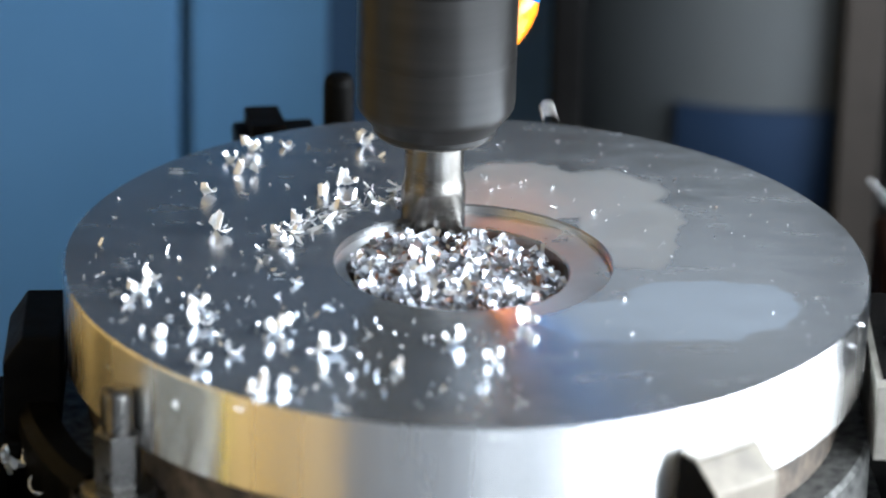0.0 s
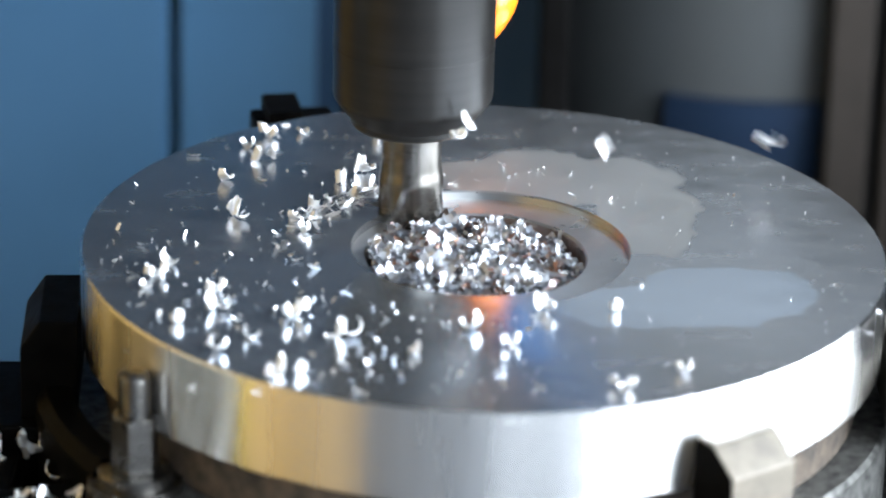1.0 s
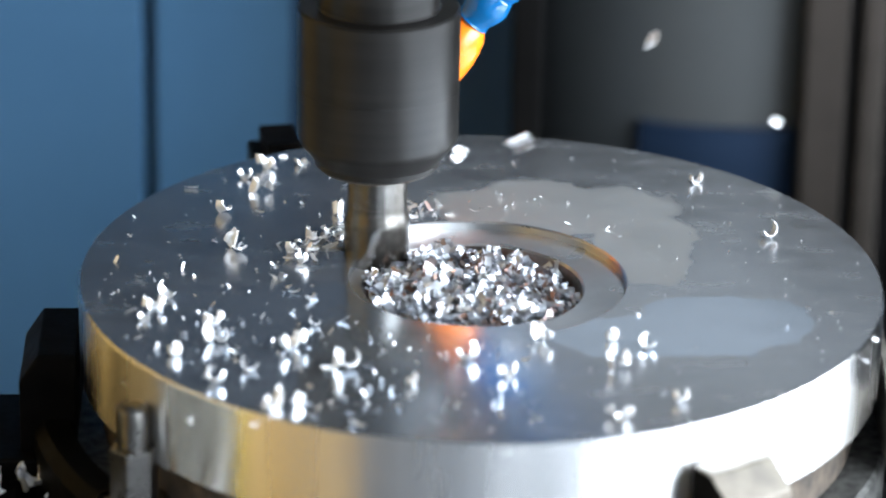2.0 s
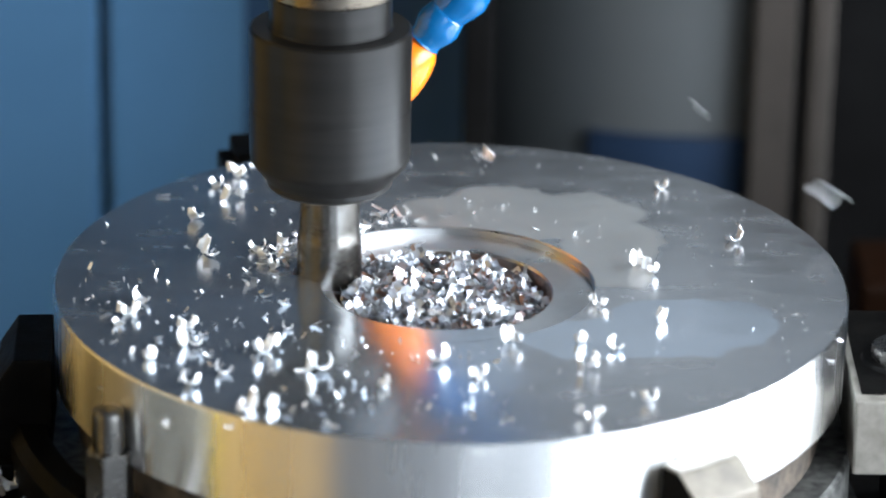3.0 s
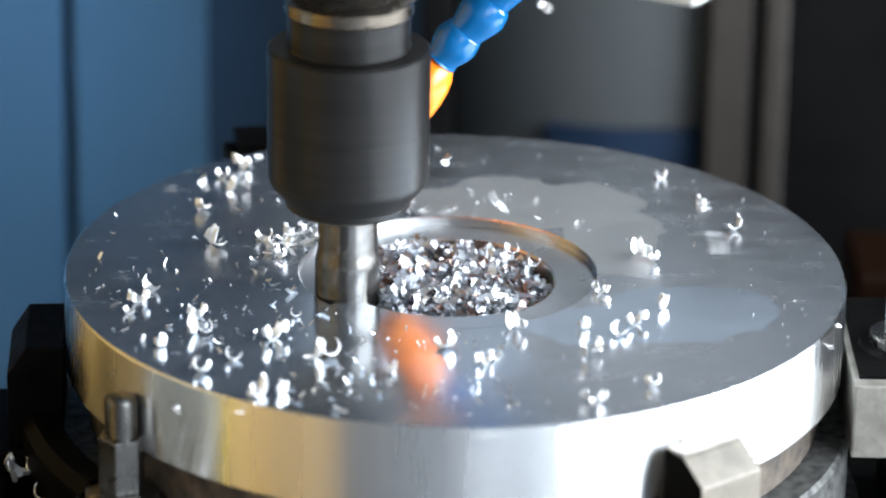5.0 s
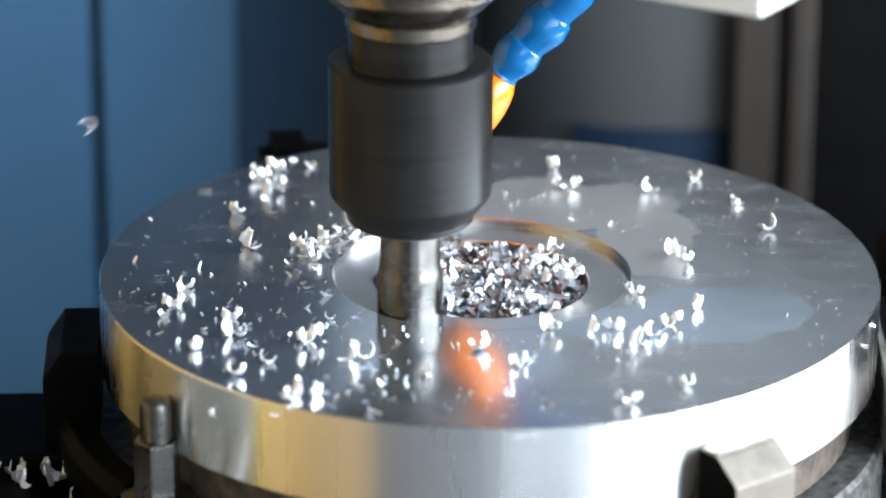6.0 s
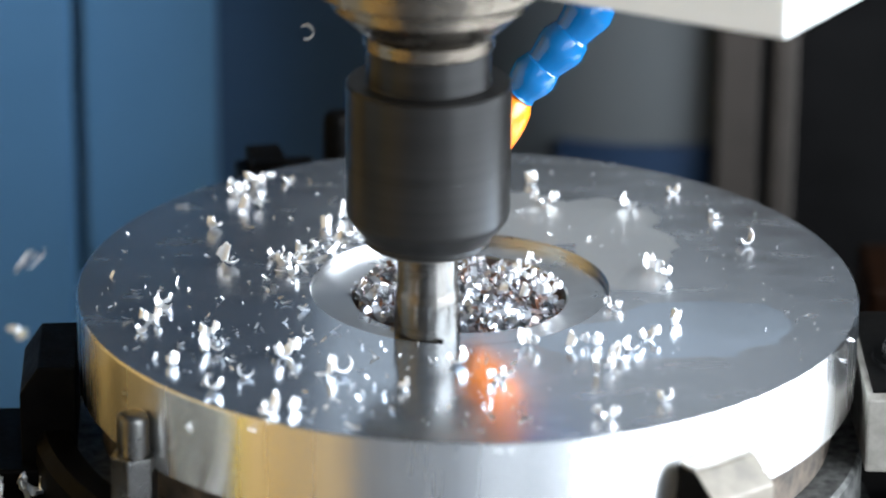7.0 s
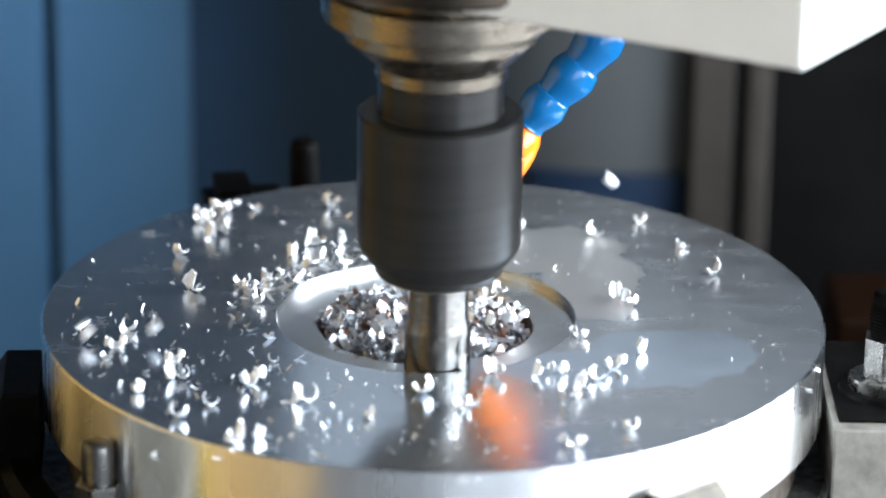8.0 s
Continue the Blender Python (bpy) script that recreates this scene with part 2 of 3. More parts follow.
def prism(outline, z0, z1, bevel=0.0):
    """An upright prism over a plan outline, counterclockwise."""
    b = bmesh.new()
    low = [b.verts.new((x, y, z0)) for x, y in outline]
    top = [b.verts.new((x, y, z1)) for x, y in outline]
    b.faces.new(low[::-1])
    b.faces.new(top)
    for i in range(len(outline)):
        j = (i + 1) % len(outline)
        b.faces.new((low[i], low[j], top[j], top[i]))
    if bevel:
        bmesh.ops.bevel(b, geom=b.edges[:], offset=bevel, segments=3, affect="EDGES", profile=0.6)
    return b


def moved(bm, m):
    bmesh.ops.transform(bm, matrix=m, verts=bm.verts)
    return bm


# ---- the room that closes the place ----
def room_wall(name, size, at):
    return tagged(part(name, block(size, at, bevel=0), M_WALL), "plain grey workshop wall", "wall", kind="structure")


tagged(part("floor", block((5.6, 5.2, 0.1), (0, -0.4, -0.95), bevel=0), M_FLOOR), "grey-brown workshop floor", "floor", kind="structure")
tagged(part("ceiling", block((5.6, 5.2, 0.1), (0, -0.4, 2.05), bevel=0), M_WALL), "plain workshop ceiling", "ceiling", kind="structure")
room_wall("wall_north", (5.6, 0.1, 2.9), (0, 2.15, 0.55)).data.materials[0] = M_PALE
room_wall("wall_south", (5.6, 0.1, 2.9), (0, -2.95, 0.55))
# unseen wall, given ochre so that the rim's left side reflects gold
tagged(room_wall("wall_west", (0.1, 5.0, 2.9), (-1.75, -0.4, 0.55)), "unseen ochre wall, coloured for the rim's gold reflection").data.materials[0] = M_OCHRE
room_wall("wall_east", (0.1, 5.0, 2.9), (2.05, -0.4, 0.55))

# unseen, made-up door: gives the rim its grey-beige reflected band
M_DOOR = simple("grey-beige door paint", (0.40, 0.385, 0.32), (0.34, 0.325, 0.27), 0.45, 0.0, 5, 0.05).m
door = thing("unseen_door_1", "unseen grey-beige door, added for the band reflected in the rim", "door", kind="structure")
part("door_leaf", block((0.012, 0.80, 2.04), (-1.694, -0.33, 0.12), 0, 0.002), M_DOOR, door)
for y in (-0.755, 0.095):
    part("door_frame", block((0.02, 0.05, 2.09), (-1.69, y, 0.145), 0, 0.002), M_DARK, door)
part("door_handle", block((0.05, 0.12, 0.02), (-1.663, -0.63, 0.14), 0, 0.004), M_STEEL, door)

# a yellow safety post, seen only as a stripe in the polished rim
guard = thing("safety_post", "yellow painted safety post standing on the workshop floor", "post")
guard.matrix_world = pose(-1.08, -0.54, -0.9)
part("pole", lathe([(0.0, 1.42), (0.010, 1.415), (0.0175, 1.40), (0.019, 1.38), (0.019, 0.012)], 40), M_YELLOW, guard)
part("base_plate", block((0.16, 0.16, 0.012), (0, 0, 0.006), 0, 0.002), M_YELLOW, guard)

# ---- the machine table and the round base ----
table = thing("machine_table", "dark oily cast iron milling machine table", "machine table")
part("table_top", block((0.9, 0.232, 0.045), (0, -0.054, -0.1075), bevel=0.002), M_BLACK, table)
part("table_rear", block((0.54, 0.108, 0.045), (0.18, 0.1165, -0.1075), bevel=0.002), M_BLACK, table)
for y in (-0.15,):
    part("slot_lip", block((0.9, 0.014, 0.004), (0, y, -0.0832), bevel=0.0008), M_RUST, table)
part("table_apron", block((0.6, 0.2, 0.77), (0.12, -0.05, -0.515), bevel=0.004), M_DARK, table)

base = thing("round_base", "speckled grey cast iron round base under the disc", "base")
part("base_body", lathe([(0.0, -0.047), (0.1272, -0.047), (0.1285, -0.0485), (0.1285, -0.085)], 128), M_CAST, base)
part("base_flange", lathe([(0.1285, -0.076), (0.133, -0.0765), (0.1335, -0.0775), (0.1335, -0.0848)], 128), M_CAST, base)
riser = thing("support_ring", "brown stained iron support ring under the disc", "ring")
part("ring_body", lathe([(0.117, -0.0297), (0.118, -0.0307), (0.118, -0.0465), (0.06, -0.0465), (0.06, -0.0297), (0.117, -0.0297)], 128), M_RUST, riser)

# ---- the disc ----
R, T, LIP, UNCUT, BORE, DEPTH = 0.125, 0.0295, 0.0474, 0.0388, 0.0342, 0.0027
HX, HY = -0.0025, -0.0029
disc = thing("aluminium_disc", "thick polished aluminium disc with a stepped centre hole", "disc")


def ring_between(outer, outer_at, inner, inner_at, z, n=192):
    """A flat face between an outer circle and an inner one that need not share a centre."""
    b = bmesh.new()
    rows = []
    for k in range(7):
        s = k / 6
        r = outer + (inner - outer) * s
        cx, cy = outer_at[0] + (inner_at[0] - outer_at[0]) * s, outer_at[1] + (inner_at[1] - outer_at[1]) * s
        rows.append([b.verts.new((cx + r * math.cos(2 * math.pi * i / n), cy + r * math.sin(2 * math.pi * i / n), z)) for i in range(n)])
    for p, q in zip(rows, rows[1:]):
        for i in range(n):
            j = (i + 1) % n
            b.faces.new((p[i], p[j], q[j], q[i])).smooth = True
    return b


part("top_face", ring_between(R - 0.0006, (0, 0), LIP + 0.0005, (HX, HY), 0.0), M_TOP, disc, "polished face with smeared coolant film")
part("rim", lathe([(R - 0.0006, 0.0), (R, -0.0006), (R, -T + 0.001), (R - 0.001, -T), (0.05, -T)], 256), M_RIM, disc, "turned rim with fine tool lines")
part("counterbore", moved(lathe([(LIP + 0.0005, 0.0), (LIP, -0.0005), (LIP, -DEPTH), (BORE + 0.0006, -DEPTH), (BORE, -DEPTH - 0.0006)], 160), pose(HX, HY, 0)), M_LEDGE, disc, "freshly milled shallow step")
part("bore", moved(lathe([(BORE, -DEPTH - 0.0006), (BORE, -T), (0.0, -T)], 128), pose(HX, HY, 0)), M_BORE, disc, "bore wall with brown stains")

# the part of the step that the cutter has yet to take away, in short pieces
SWEEP0, RATE = 103.9, 21.48
CUT_R = 0.0369
segments = []
SEG = 4.0
for i in range(50):
    a = SWEEP0 - 4 + SEG * i
    seg = lathe([(UNCUT, 0.00005), (LIP + 0.0007, 0.00005)], 4, a, a + SEG)
    lathe([(UNCUT, -DEPTH), (UNCUT, 0.00005)], 4, a, a + SEG, seg)
    lathe([(LIP - 0.0001, 0.0), (LIP - 0.0001, -DEPTH)], 4, a, a + SEG, seg)
    for side in (a, a + SEG):
        c, s = math.cos(radians(side)), math.sin(radians(side))
        seg.faces.new([seg.verts.new((r * c, r * s, z)) for r, z in ((UNCUT, -DEPTH), (LIP, -DEPTH), (LIP, 0.0), (UNCUT, 0.0))])
    ob = part("stock_segment", moved(seg, pose(HX, HY, 0)), M_TOP, disc)
    segments.append((a + SEG / 2, ob))

# ---- swarf ----
rng = random.Random(7)


def curl(radius, width, turn, thick, cone, wob, n=14):
    """A curled strip of swarf with a ragged outer edge."""
    b = bmesh.new()
    rows = []
    for i in range(n + 1):
        s = i / n
        a = turn * s
        r = radius * (1 + 0.25 * s)
        w = width * (0.35 + 0.65 * math.sin(math.pi * min(1, 0.15 + s * 0.8))) * (1 + wob * rng.uniform(-1, 1))
        tip = wob * rng.uniform(-1, 1) * width * 0.5
        for dr in (0, thick):
            rr = r + dr
            rows.append((b.verts.new(((rr + cone * w) * math.cos(a), (rr + cone * w) * math.sin(a), w / 2 + tip)), b.verts.new(((rr - cone * w) * math.cos(a), (rr - cone * w) * math.sin(a), -w / 2))))
    for i in range(n):
        p, q, u, v = rows[2 * i], rows[2 * i + 1], rows[2 * i + 2], rows[2 * i + 3]
        for f in ((p[0], u[0], u[1], p[1]), (q[1], v[1], v[0], q[0]), (p[0], q[0], v[0], u[0]), (p[1], u[1], v[1], q[1])):
            b.faces.new(f).smooth = False
    for p, q in ((rows[0], rows[1]), (rows[-2], rows[-1])):
        b.faces.new((p[0], p[1], q[1], q[0]))
    bmesh.ops.recalc_face_normals(b, faces=b.faces)
    return b


def join_into(b, c):
    """Adds the faces of c to b and frees c."""
    twin = {v: b.verts.new(v.co) for v in c.verts}
    for f in c.faces:
        b.faces.new([twin[v] for v in f.verts])
    c.free()


chip_meshes = []
for k in range(20):
    b = bmesh.new()
    for piece in range((1, 2, 1, 2, 3)[k % 5]):
        turn = radians(rng.uniform(140, 240))
        upright = (k + 2 * piece) % 5 in (1, 3)
        size = 1.0 if piece == 0 else rng.uniform(0.6, 0.9)
        if upright:
            c = curl(rng.uniform(0.0013, 0.0019) * size, rng.uniform(0.0042, 0.0060) * size, turn, 0.0003, rng.uniform(-0.08, 0.08), 0.2)
            moved(c, pose(0, 0, 0, rng.uniform(-22, 22), rng.uniform(-22, 22), rng.uniform(0, 360)))
        else:
            c = curl(rng.uniform(0.0018, 0.0027) * size, rng.uniform(0.0026, 0.0040) * size, turn, 0.0003, rng.uniform(-0.12, 0.12), 0.18)
            moved(c, pose(0, 0, 0, 0, 0, -90 - math.degrees(turn) / 2 + rng.uniform(-40, 40)))
            moved(c, pose(0, 0, 0, 90 + rng.uniform(-25, 25), 0, rng.uniform(-30, 30)))
        moved(c, pose((0, 0.0030, -0.0026)[piece] * rng.uniform(0.8, 1.2), rng.uniform(-0.0015, 0.0015) * piece, 0.0003 * piece))
        join_into(b, c)
    low = min(v.co.z for v in b.verts)
    mx, my = sum(v.co.x for v in b.verts) / len(b.verts), sum(v.co.y for v in b.verts) / len(b.verts)
    moved(b, pose(-mx, -my, -low))
    me = bpy.data.meshes.new("metal_chip")
    b.to_mesh(me)
    b.free()
    me.materials.append(M_CHIP)
    chip_meshes.append(me)
chip_count = 0


def chip(at, size=1.0):
    global chip_count
    ob = new("metal_chip", chip_meshes[(chip_count * 7) % 20])
    chip_count += 1
    ob.matrix_world = pose(*at, 0, 0, rng.uniform(-60, 60))
    ob.scale = (size,) * 3
    return tagged(ob, "bright curled aluminium chip lying on the disc", "metal chip", "chips on the disc")


LYING = ((-84, 46), (-79, 77), (-73, 86), (-73, 65), (-78, 14), (-101, -43), (-96, -25), (-80, -45), (-89, -69), (-78, -59), (-67, -78), (-76, -88),
         (-58, -105), (-51, -102), (-39, -76), (-19, -86), (-3, -67), (9, -78), (19, -52), (-54, 26), (-60, 14), (-56, 5), (-55, -62), (-47, 50), (-40, 57),
         (-62, 92), (-36, 95), (-99, -35))
for x, y in LYING:
    chip((x / 1000, y / 1000, 0), rng.uniform(0.78, 1.15))
FALLING = ((40, -50, 0.9), (41, -71, 1.2), (50, -54, 1.6), (59, -93, 1.0), (41, -106, 0.8), (65, -32, 2.2), (63, 8, 2.6), (70, 84, 1.3), (92, 37, 2.0), (46, -20, 2.4), (60, 12, 3.0), (83, 60, 4.9),
           (-50, -44, 2.0), (-62, 20, 2.3), (56, -46, 5.0), (34, -51, 5.2), (46, -62, 5.4), (12, -74, 5.0), (54, 70, 5.3), (-78, 80, 5.6), (-31, 60, 6.3), (-72, 88, 6.8), (-60, 16, 5.2), (-96, -20, 5.1), (26, 72, 5.7), (22, 92, 5.5))
MOUND = [(rng.uniform(6, 28), rng.uniform(-12, 22), 4.75 + 0.06 * k, rng.uniform(-3.5, 2.5)) for k in range(16)]
fallers = [(chip((HX, HY, -0.02), rng.uniform(0.65, 1.05)), x / 1000, y / 1000, t, 0.0) for x, y, t in FALLING]
fallers += [(chip((HX, HY, -0.02), rng.uniform(0.6, 0.95)), x / 1000, y / 1000, t, z / 1000) for x, y, t, z in MOUND]
# chips in the air: seconds and a place in millimetres that each one passes
FLIGHTS = ((0, 125, 30, 18), (0, 20, 60, 41), (0.5, 40, 50, 19), (0.5, 97, 60, 20), (1, 85, 60, 21), (1, 36, 60, 14), (1.5, 68, 60, 27), (1.5, 96, 40, 6), (3, 5, 60, 28),
           (3, 117, 50, 16), (3, 83, 60, 37), (3.5, 48, 50, 41), (3.5, 1, 40, 34), (4, 19, 40, 60))
FLIGHTS += ((4, 17, 50, 36), (4, -8, 50, 20), (4, 68, 50, 7), (4.5, 36, 60, 27), (4.5, 34, 50, 9), (4.5, 74, 60, 7), (6, -122, -10, 56), (6.5, -121, -10, 28), (6.5, -117, -14, 31),
            (6.5, -98, 0, 48), (7, -137, -10, 14), (7, -49, 0, 84), (7.5, -139, 0, 30), (7.5, 61, 60, 30), (8, -106, -30, 6), (8, -86, -28, 7), (8, 61, 80, 18))
thrown = [(chip((HX, HY, -0.02), rng.uniform(0.75, 1.1)), f) for f in FLIGHTS]
STARTS = [0.03, 0.09, 0.53, 0.58, 1.03, 1.07, 3.03, 3.06, 3.53, 3.57, 4.03, 4.08, 6.03, 6.53, 7.03, 7.07, 7.52]
STARTS += [1.54 + 0.1 * k for k in range(11)] + [4.55 + 0.1 * k for k in range(11)]
flyers = [(chip((HX, HY, -0.02), rng.uniform(0.6, 1.15)), t) for t in STARTS]
for ob, _ in flyers + thrown:
    tagged(ob, "bright aluminium chip thrown off by the cutter", "metal chip", "flying chips")


def shards(name, spots, material, label, long=1.0):
    """Many small bent flakes in one mesh."""
    verts, faces = [], []
    for (x, y, z), size, flat in spots:
        turn = Euler((rng.uniform(-1, 1) * flat, rng.uniform(-1, 1) * flat, rng.uniform(0, 6.28))).to_matrix()
        l, w, bend = size * long * rng.uniform(0.7, 1.7), size * rng.uniform(0.35, 0.8), size * rng.uniform(0.1, 0.6)
        base_i = len(verts)
        for s in (-1, -0.2, 0.5, 1):
            k = 1 - 0.45 * abs(s) * rng.uniform(0.3, 1)
            for side in (-1, 1):
                p = turn @ Vector((s * l, side * w * k, bend * s * s + rng.uniform(0, 0.15) * size))
                verts.append((x + p.x, y + p.y, z + p.z))
        for i in range(3):
            o = base_i + 2 * i
            faces.append((o, o + 1, o + 3, o + 2))
    me = bpy.data.meshes.new(name)
    me.from_pydata(verts, [], faces)
    me.materials.append(material)
    return tagged(new(name, me), label, "metal chips", kind="stuff")


def heap_height(x, y):
    r = math.hypot(x, y) / BORE
    return -0.0052 + 0.0036 * (1 - r * r) - 0.0025 * x / BORE + 0.002 * noise.noise((x * 90, y * 90, 3.1))


spots = []
for k in range(1950):
    a, r = rng.uniform(0, 6.283), BORE * 0.97 * math.sqrt(rng.random())
    x, y = r * math.cos(a), r * math.sin(a)
    spots.append(((HX + x, HY + y, heap_height(x, y) - rng.random() ** 2 * 0.005 + 0.0006), rng.choice((0.0008, 0.0012, 0.0016, 0.0021, 0.0027)), 1.0))
shards("swarf_heap", spots, M_HEAP, "heap of bright aluminium shavings filling the hole")
for k in range(24):
    a, r = rng.uniform(0, 6.283), BORE * 0.86 * math.sqrt(rng.random())
    x, y = r * math.cos(a), r * math.sin(a)
    ob = chip((HX + x, HY + y, heap_height(x, y) - 0.0012), rng.uniform(0.55, 0.95))
    ob.matrix_world = pose(HX + x, HY + y, heap_height(x, y) + 0.0002, rng.uniform(-70, 70), rng.uniform(-70, 70), rng.uniform(0, 360)) @ Matrix.Scale(rng.uniform(0.4, 0.75), 4)
    tagged(ob, "bright curled chip in the heap of shavings", "metal chip", "chips in the heap")
mound = lathe([(BORE * 0.99 * k / 8, -0.0115 + 0.0035 * (1 - (k / 8) ** 2)) for k in range(9)], 48)
tagged(part("swarf_bed", moved(mound, pose(HX, HY, 0)), M_BORE), "packed dark shavings at the bottom of the hole", "metal chips", kind="stuff")

spots = []
while len(spots) < 400:
    a, r = rng.uniform(0, 6.283), 0.122 * math.sqrt(rng.random())
    x, y = r * math.cos(a), r * math.sin(a)
    if math.hypot(x - HX, y - HY) < LIP + 0.002:
        continue
    dense = 0.9 if x < 0.02 and y < 0.0 else 0.55 if y > 0.03 and abs(x) < 0.06 and math.hypot(x, y) < 0.075 else 0.25
    if rng.random() > dense:
        continue
    size = rng.choice((0.0002, 0.0003, 0.0003, 0.0004, 0.0004, 0.0005, 0.0007, 0.0010))
    size *= 0.48 if x > 0.03 else 1.0
    spots.append(((x, y, size * 0.5), size, 0.9))
for k in range(90):
    a, r = radians(rng.gauss(138, 22)), rng.uniform(0.0495, 0.062)
    spots.append(((HX + r * math.cos(a), HY + r * math.sin(a), 0.0006), rng.uniform(0.0006, 0.0016), 1.0))
for k in range(12):
    a, z = radians(rng.uniform(-165, -10)), -rng.uniform(0.0008, 0.018) * rng.random() - 0.001
    spots.append((((R + 0.0004) * math.cos(a), (R + 0.0004) * math.sin(a), z), rng.uniform(0.0004, 0.0009), 1.3))
shards("fine_swarf", spots, M_CHIP, "fine bright specks of aluminium scattered on the disc", 1.5)
spots = [((rng.uniform(-0.2, -0.128), rng.uniform(-0.13, 0.02), -0.0838), rng.uniform(0.001, 0.003), 0.7) for k in range(160)]
spots += [((rng.uniform(0.13, 0.2), rng.uniform(-0.16, -0.04), -0.0838), rng.uniform(0.001, 0.003), 0.7) for k in range(80)]
spots += [((-0.118 + rng.uniform(-0.03, 0.012), -0.093 + rng.uniform(-0.018, 0.014), -0.0508), rng.uniform(0.0014, 0.0032), 0.9) for k in range(30)]
shards("table_swarf", spots, M_CHIP, "aluminium shavings scattered on the machine table")

for x, y in ((-152, -37), (-146, -45), (-138, -39), (-144, -35), (-148, -41), (-136, -43), (-119, -47), (-127, -59), (-120, -59)):
    tagged(chip((x / 1000, y / 1000, -0.0580), rng.uniform(0.9, 1.4)), "bright curled chip lying on the black clamp plate", "metal chip", "chips on the table")

# ---- clamps round the disc ----


def hexagon(r):
    return [(r * math.cos(radians(60 * i + 20)), r * math.sin(radians(60 * i + 20))) for i in range(6)]


def stud(x, y, foot, top, nut0, nut1, label, dark):
    """A threaded stud with a long hexagon nut on a washer."""
    ob = thing("clamp_stud", label, "stud", "clamp studs")
    ob.matrix_world = pose(x, y, foot)
    m = M_BLACK if dark else M_STEEL
    t, a, b = top - foot, nut0 - foot, nut1 - foot
    r = 0.0050
    rod = lathe([(r, b - 0.002), (r, t - 0.0028), (r * 0.93, t - 0.0012), (r * 0.75, t - 0.0003), (r * 0.5, t), (0.0, t)], 32)
    part("rod", rod, m, ob)
    threads = bmesh.new()
    z = b + 0.001
    while z < t - 0.004:
        lathe([(r, z), (r + 0.00035, z + 0.0004), (r, z + 0.0008)], 24, bm=threads)
        z += 0.0012
    if dark:
        part("thread", threads, m, ob)
    else:
        threads.free()
    part("nut", prism(hexagon(0.0073), a, b, 0.0005), M_STEEL, ob)
    part("washer", lathe([(0.0, a), (0.0105, a), (0.0112, a - 0.0006), (0.0112, a - 0.0034), (0.004, a - 0.0034)], 40), M_STEEL, ob)
    part("collar", lathe([(0.0, a - 0.0034), (0.014, a - 0.0034), (0.0145, 0.0)], 40), m, ob)
    return ob


def jaw(angle, t0, t1, r0, r1, top, foot, bev, drop, material, label):
    """A block that butts against the rim, its outer top edge cut to a slope."""
    b = bmesh.new()
    side = [(r0, foot), (r1, foot), (r1, top - drop), (r1 - bev, top), (r0, top)]
    a = [b.verts.new((r, t0, z)) for r, z in side]
    c = [b.verts.new((r, t1, z)) for r, z in side]
    b.faces.new(a)
    b.faces.new(c[::-1])
    for i in range(5):
        j = (i + 1) % 5
        b.faces.new((a[i], c[i], c[j], a[j]))
    bmesh.ops.recalc_face_normals(b, faces=b.faces)
    bmesh.ops.bevel(b, geom=b.edges[:], offset=0.0007, segments=2, affect="EDGES", profile=0.6)
    ob = thing("clamp_jaw", label, "clamp", "clamps round the disc")
    # end faces take the black material: their shade is put into the colour
    for f in b.faces:
        f.material_index = 1 if abs(f.normal.y) > 0.9 else 0
    if material is M_JAW:
        # paler plate on top carries the highlight in its colour
        cap = block((r1 - bev - r0 - 0.001, abs(t1 - t0) - 0.001, 0.0008), ((r0 + r1 - bev) / 2, (t0 + t1) / 2, top + 0.0003), 0, 0.0002)
        part("jaw_cap", moved(cap, pose(0, 0, 0, 0, 0, angle)), M_STRAP, ob, "pale top plate, highlight put into its colour")
    part("jaw_block", moved(b, pose(0, 0, 0, 0, 0, angle)), material, ob).data.materials.append(M_BLACK)
    shoe = block((0.05, abs(t1 - t0) + 0.012, 0.034), (r0 + 0.03, (t0 + t1) / 2, -0.068), 0, 0.001)
    part("jaw_foot", moved(shoe, pose(0, 0, 0, 0, 0, angle)), M_BLACK, ob)
    return ob


jaw(-51.5, -0.0216, 0.002, 0.1262, 0.1432, -0.0113, -0.052, 0.0088, 0.0069, M_JAW, "machined steel clamp jaw with a sloped top edge")
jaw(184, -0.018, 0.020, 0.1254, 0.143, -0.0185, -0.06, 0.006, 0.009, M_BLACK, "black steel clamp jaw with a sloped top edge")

strap = thing("strap_clamp", "worn steel strap clamp with a pale front face", "clamp", "clamps round the disc")
part("strap", block((0.09, 0.072, 0.025), (0.1705, -0.0035, -0.0345), 0, 0.0009), M_STRAP, strap)
part("strap_foot", block((0.05, 0.06, 0.038), (0.168, 0.0, -0.066), 0, 0.001), M_BLACK, strap)
# thin near-black plate laid over the paler strap
part("strap_cap", block((0.086, 0.066, 0.0008), (0.1705, -0.0012, -0.0217), 0, 0.0002), M_BLACK, strap, "near-black top of the strap")
stud(0.1442, -0.008, -0.0213, 0.0125, -0.0165, -0.003, "steel stud with a hexagon nut and washer on the strap", True)

tower = thing("step_block", "black step block behind the disc", "block", "clamps round the disc")
part("block_body", block((0.028, 0.022, 0.072), (-0.068, 0.1415, -0.049), 12, 0.001), M_BLACK, tower)
part("block_step", block((0.012, 0.02, 0.006), (-0.072, 0.1415, -0.0105), 12, 0.0006), M_BLACK, tower)
stud(-0.0465, 0.1415, -0.085, 0.0085, -0.075, -0.062, "black threaded stud standing behind the disc", True)

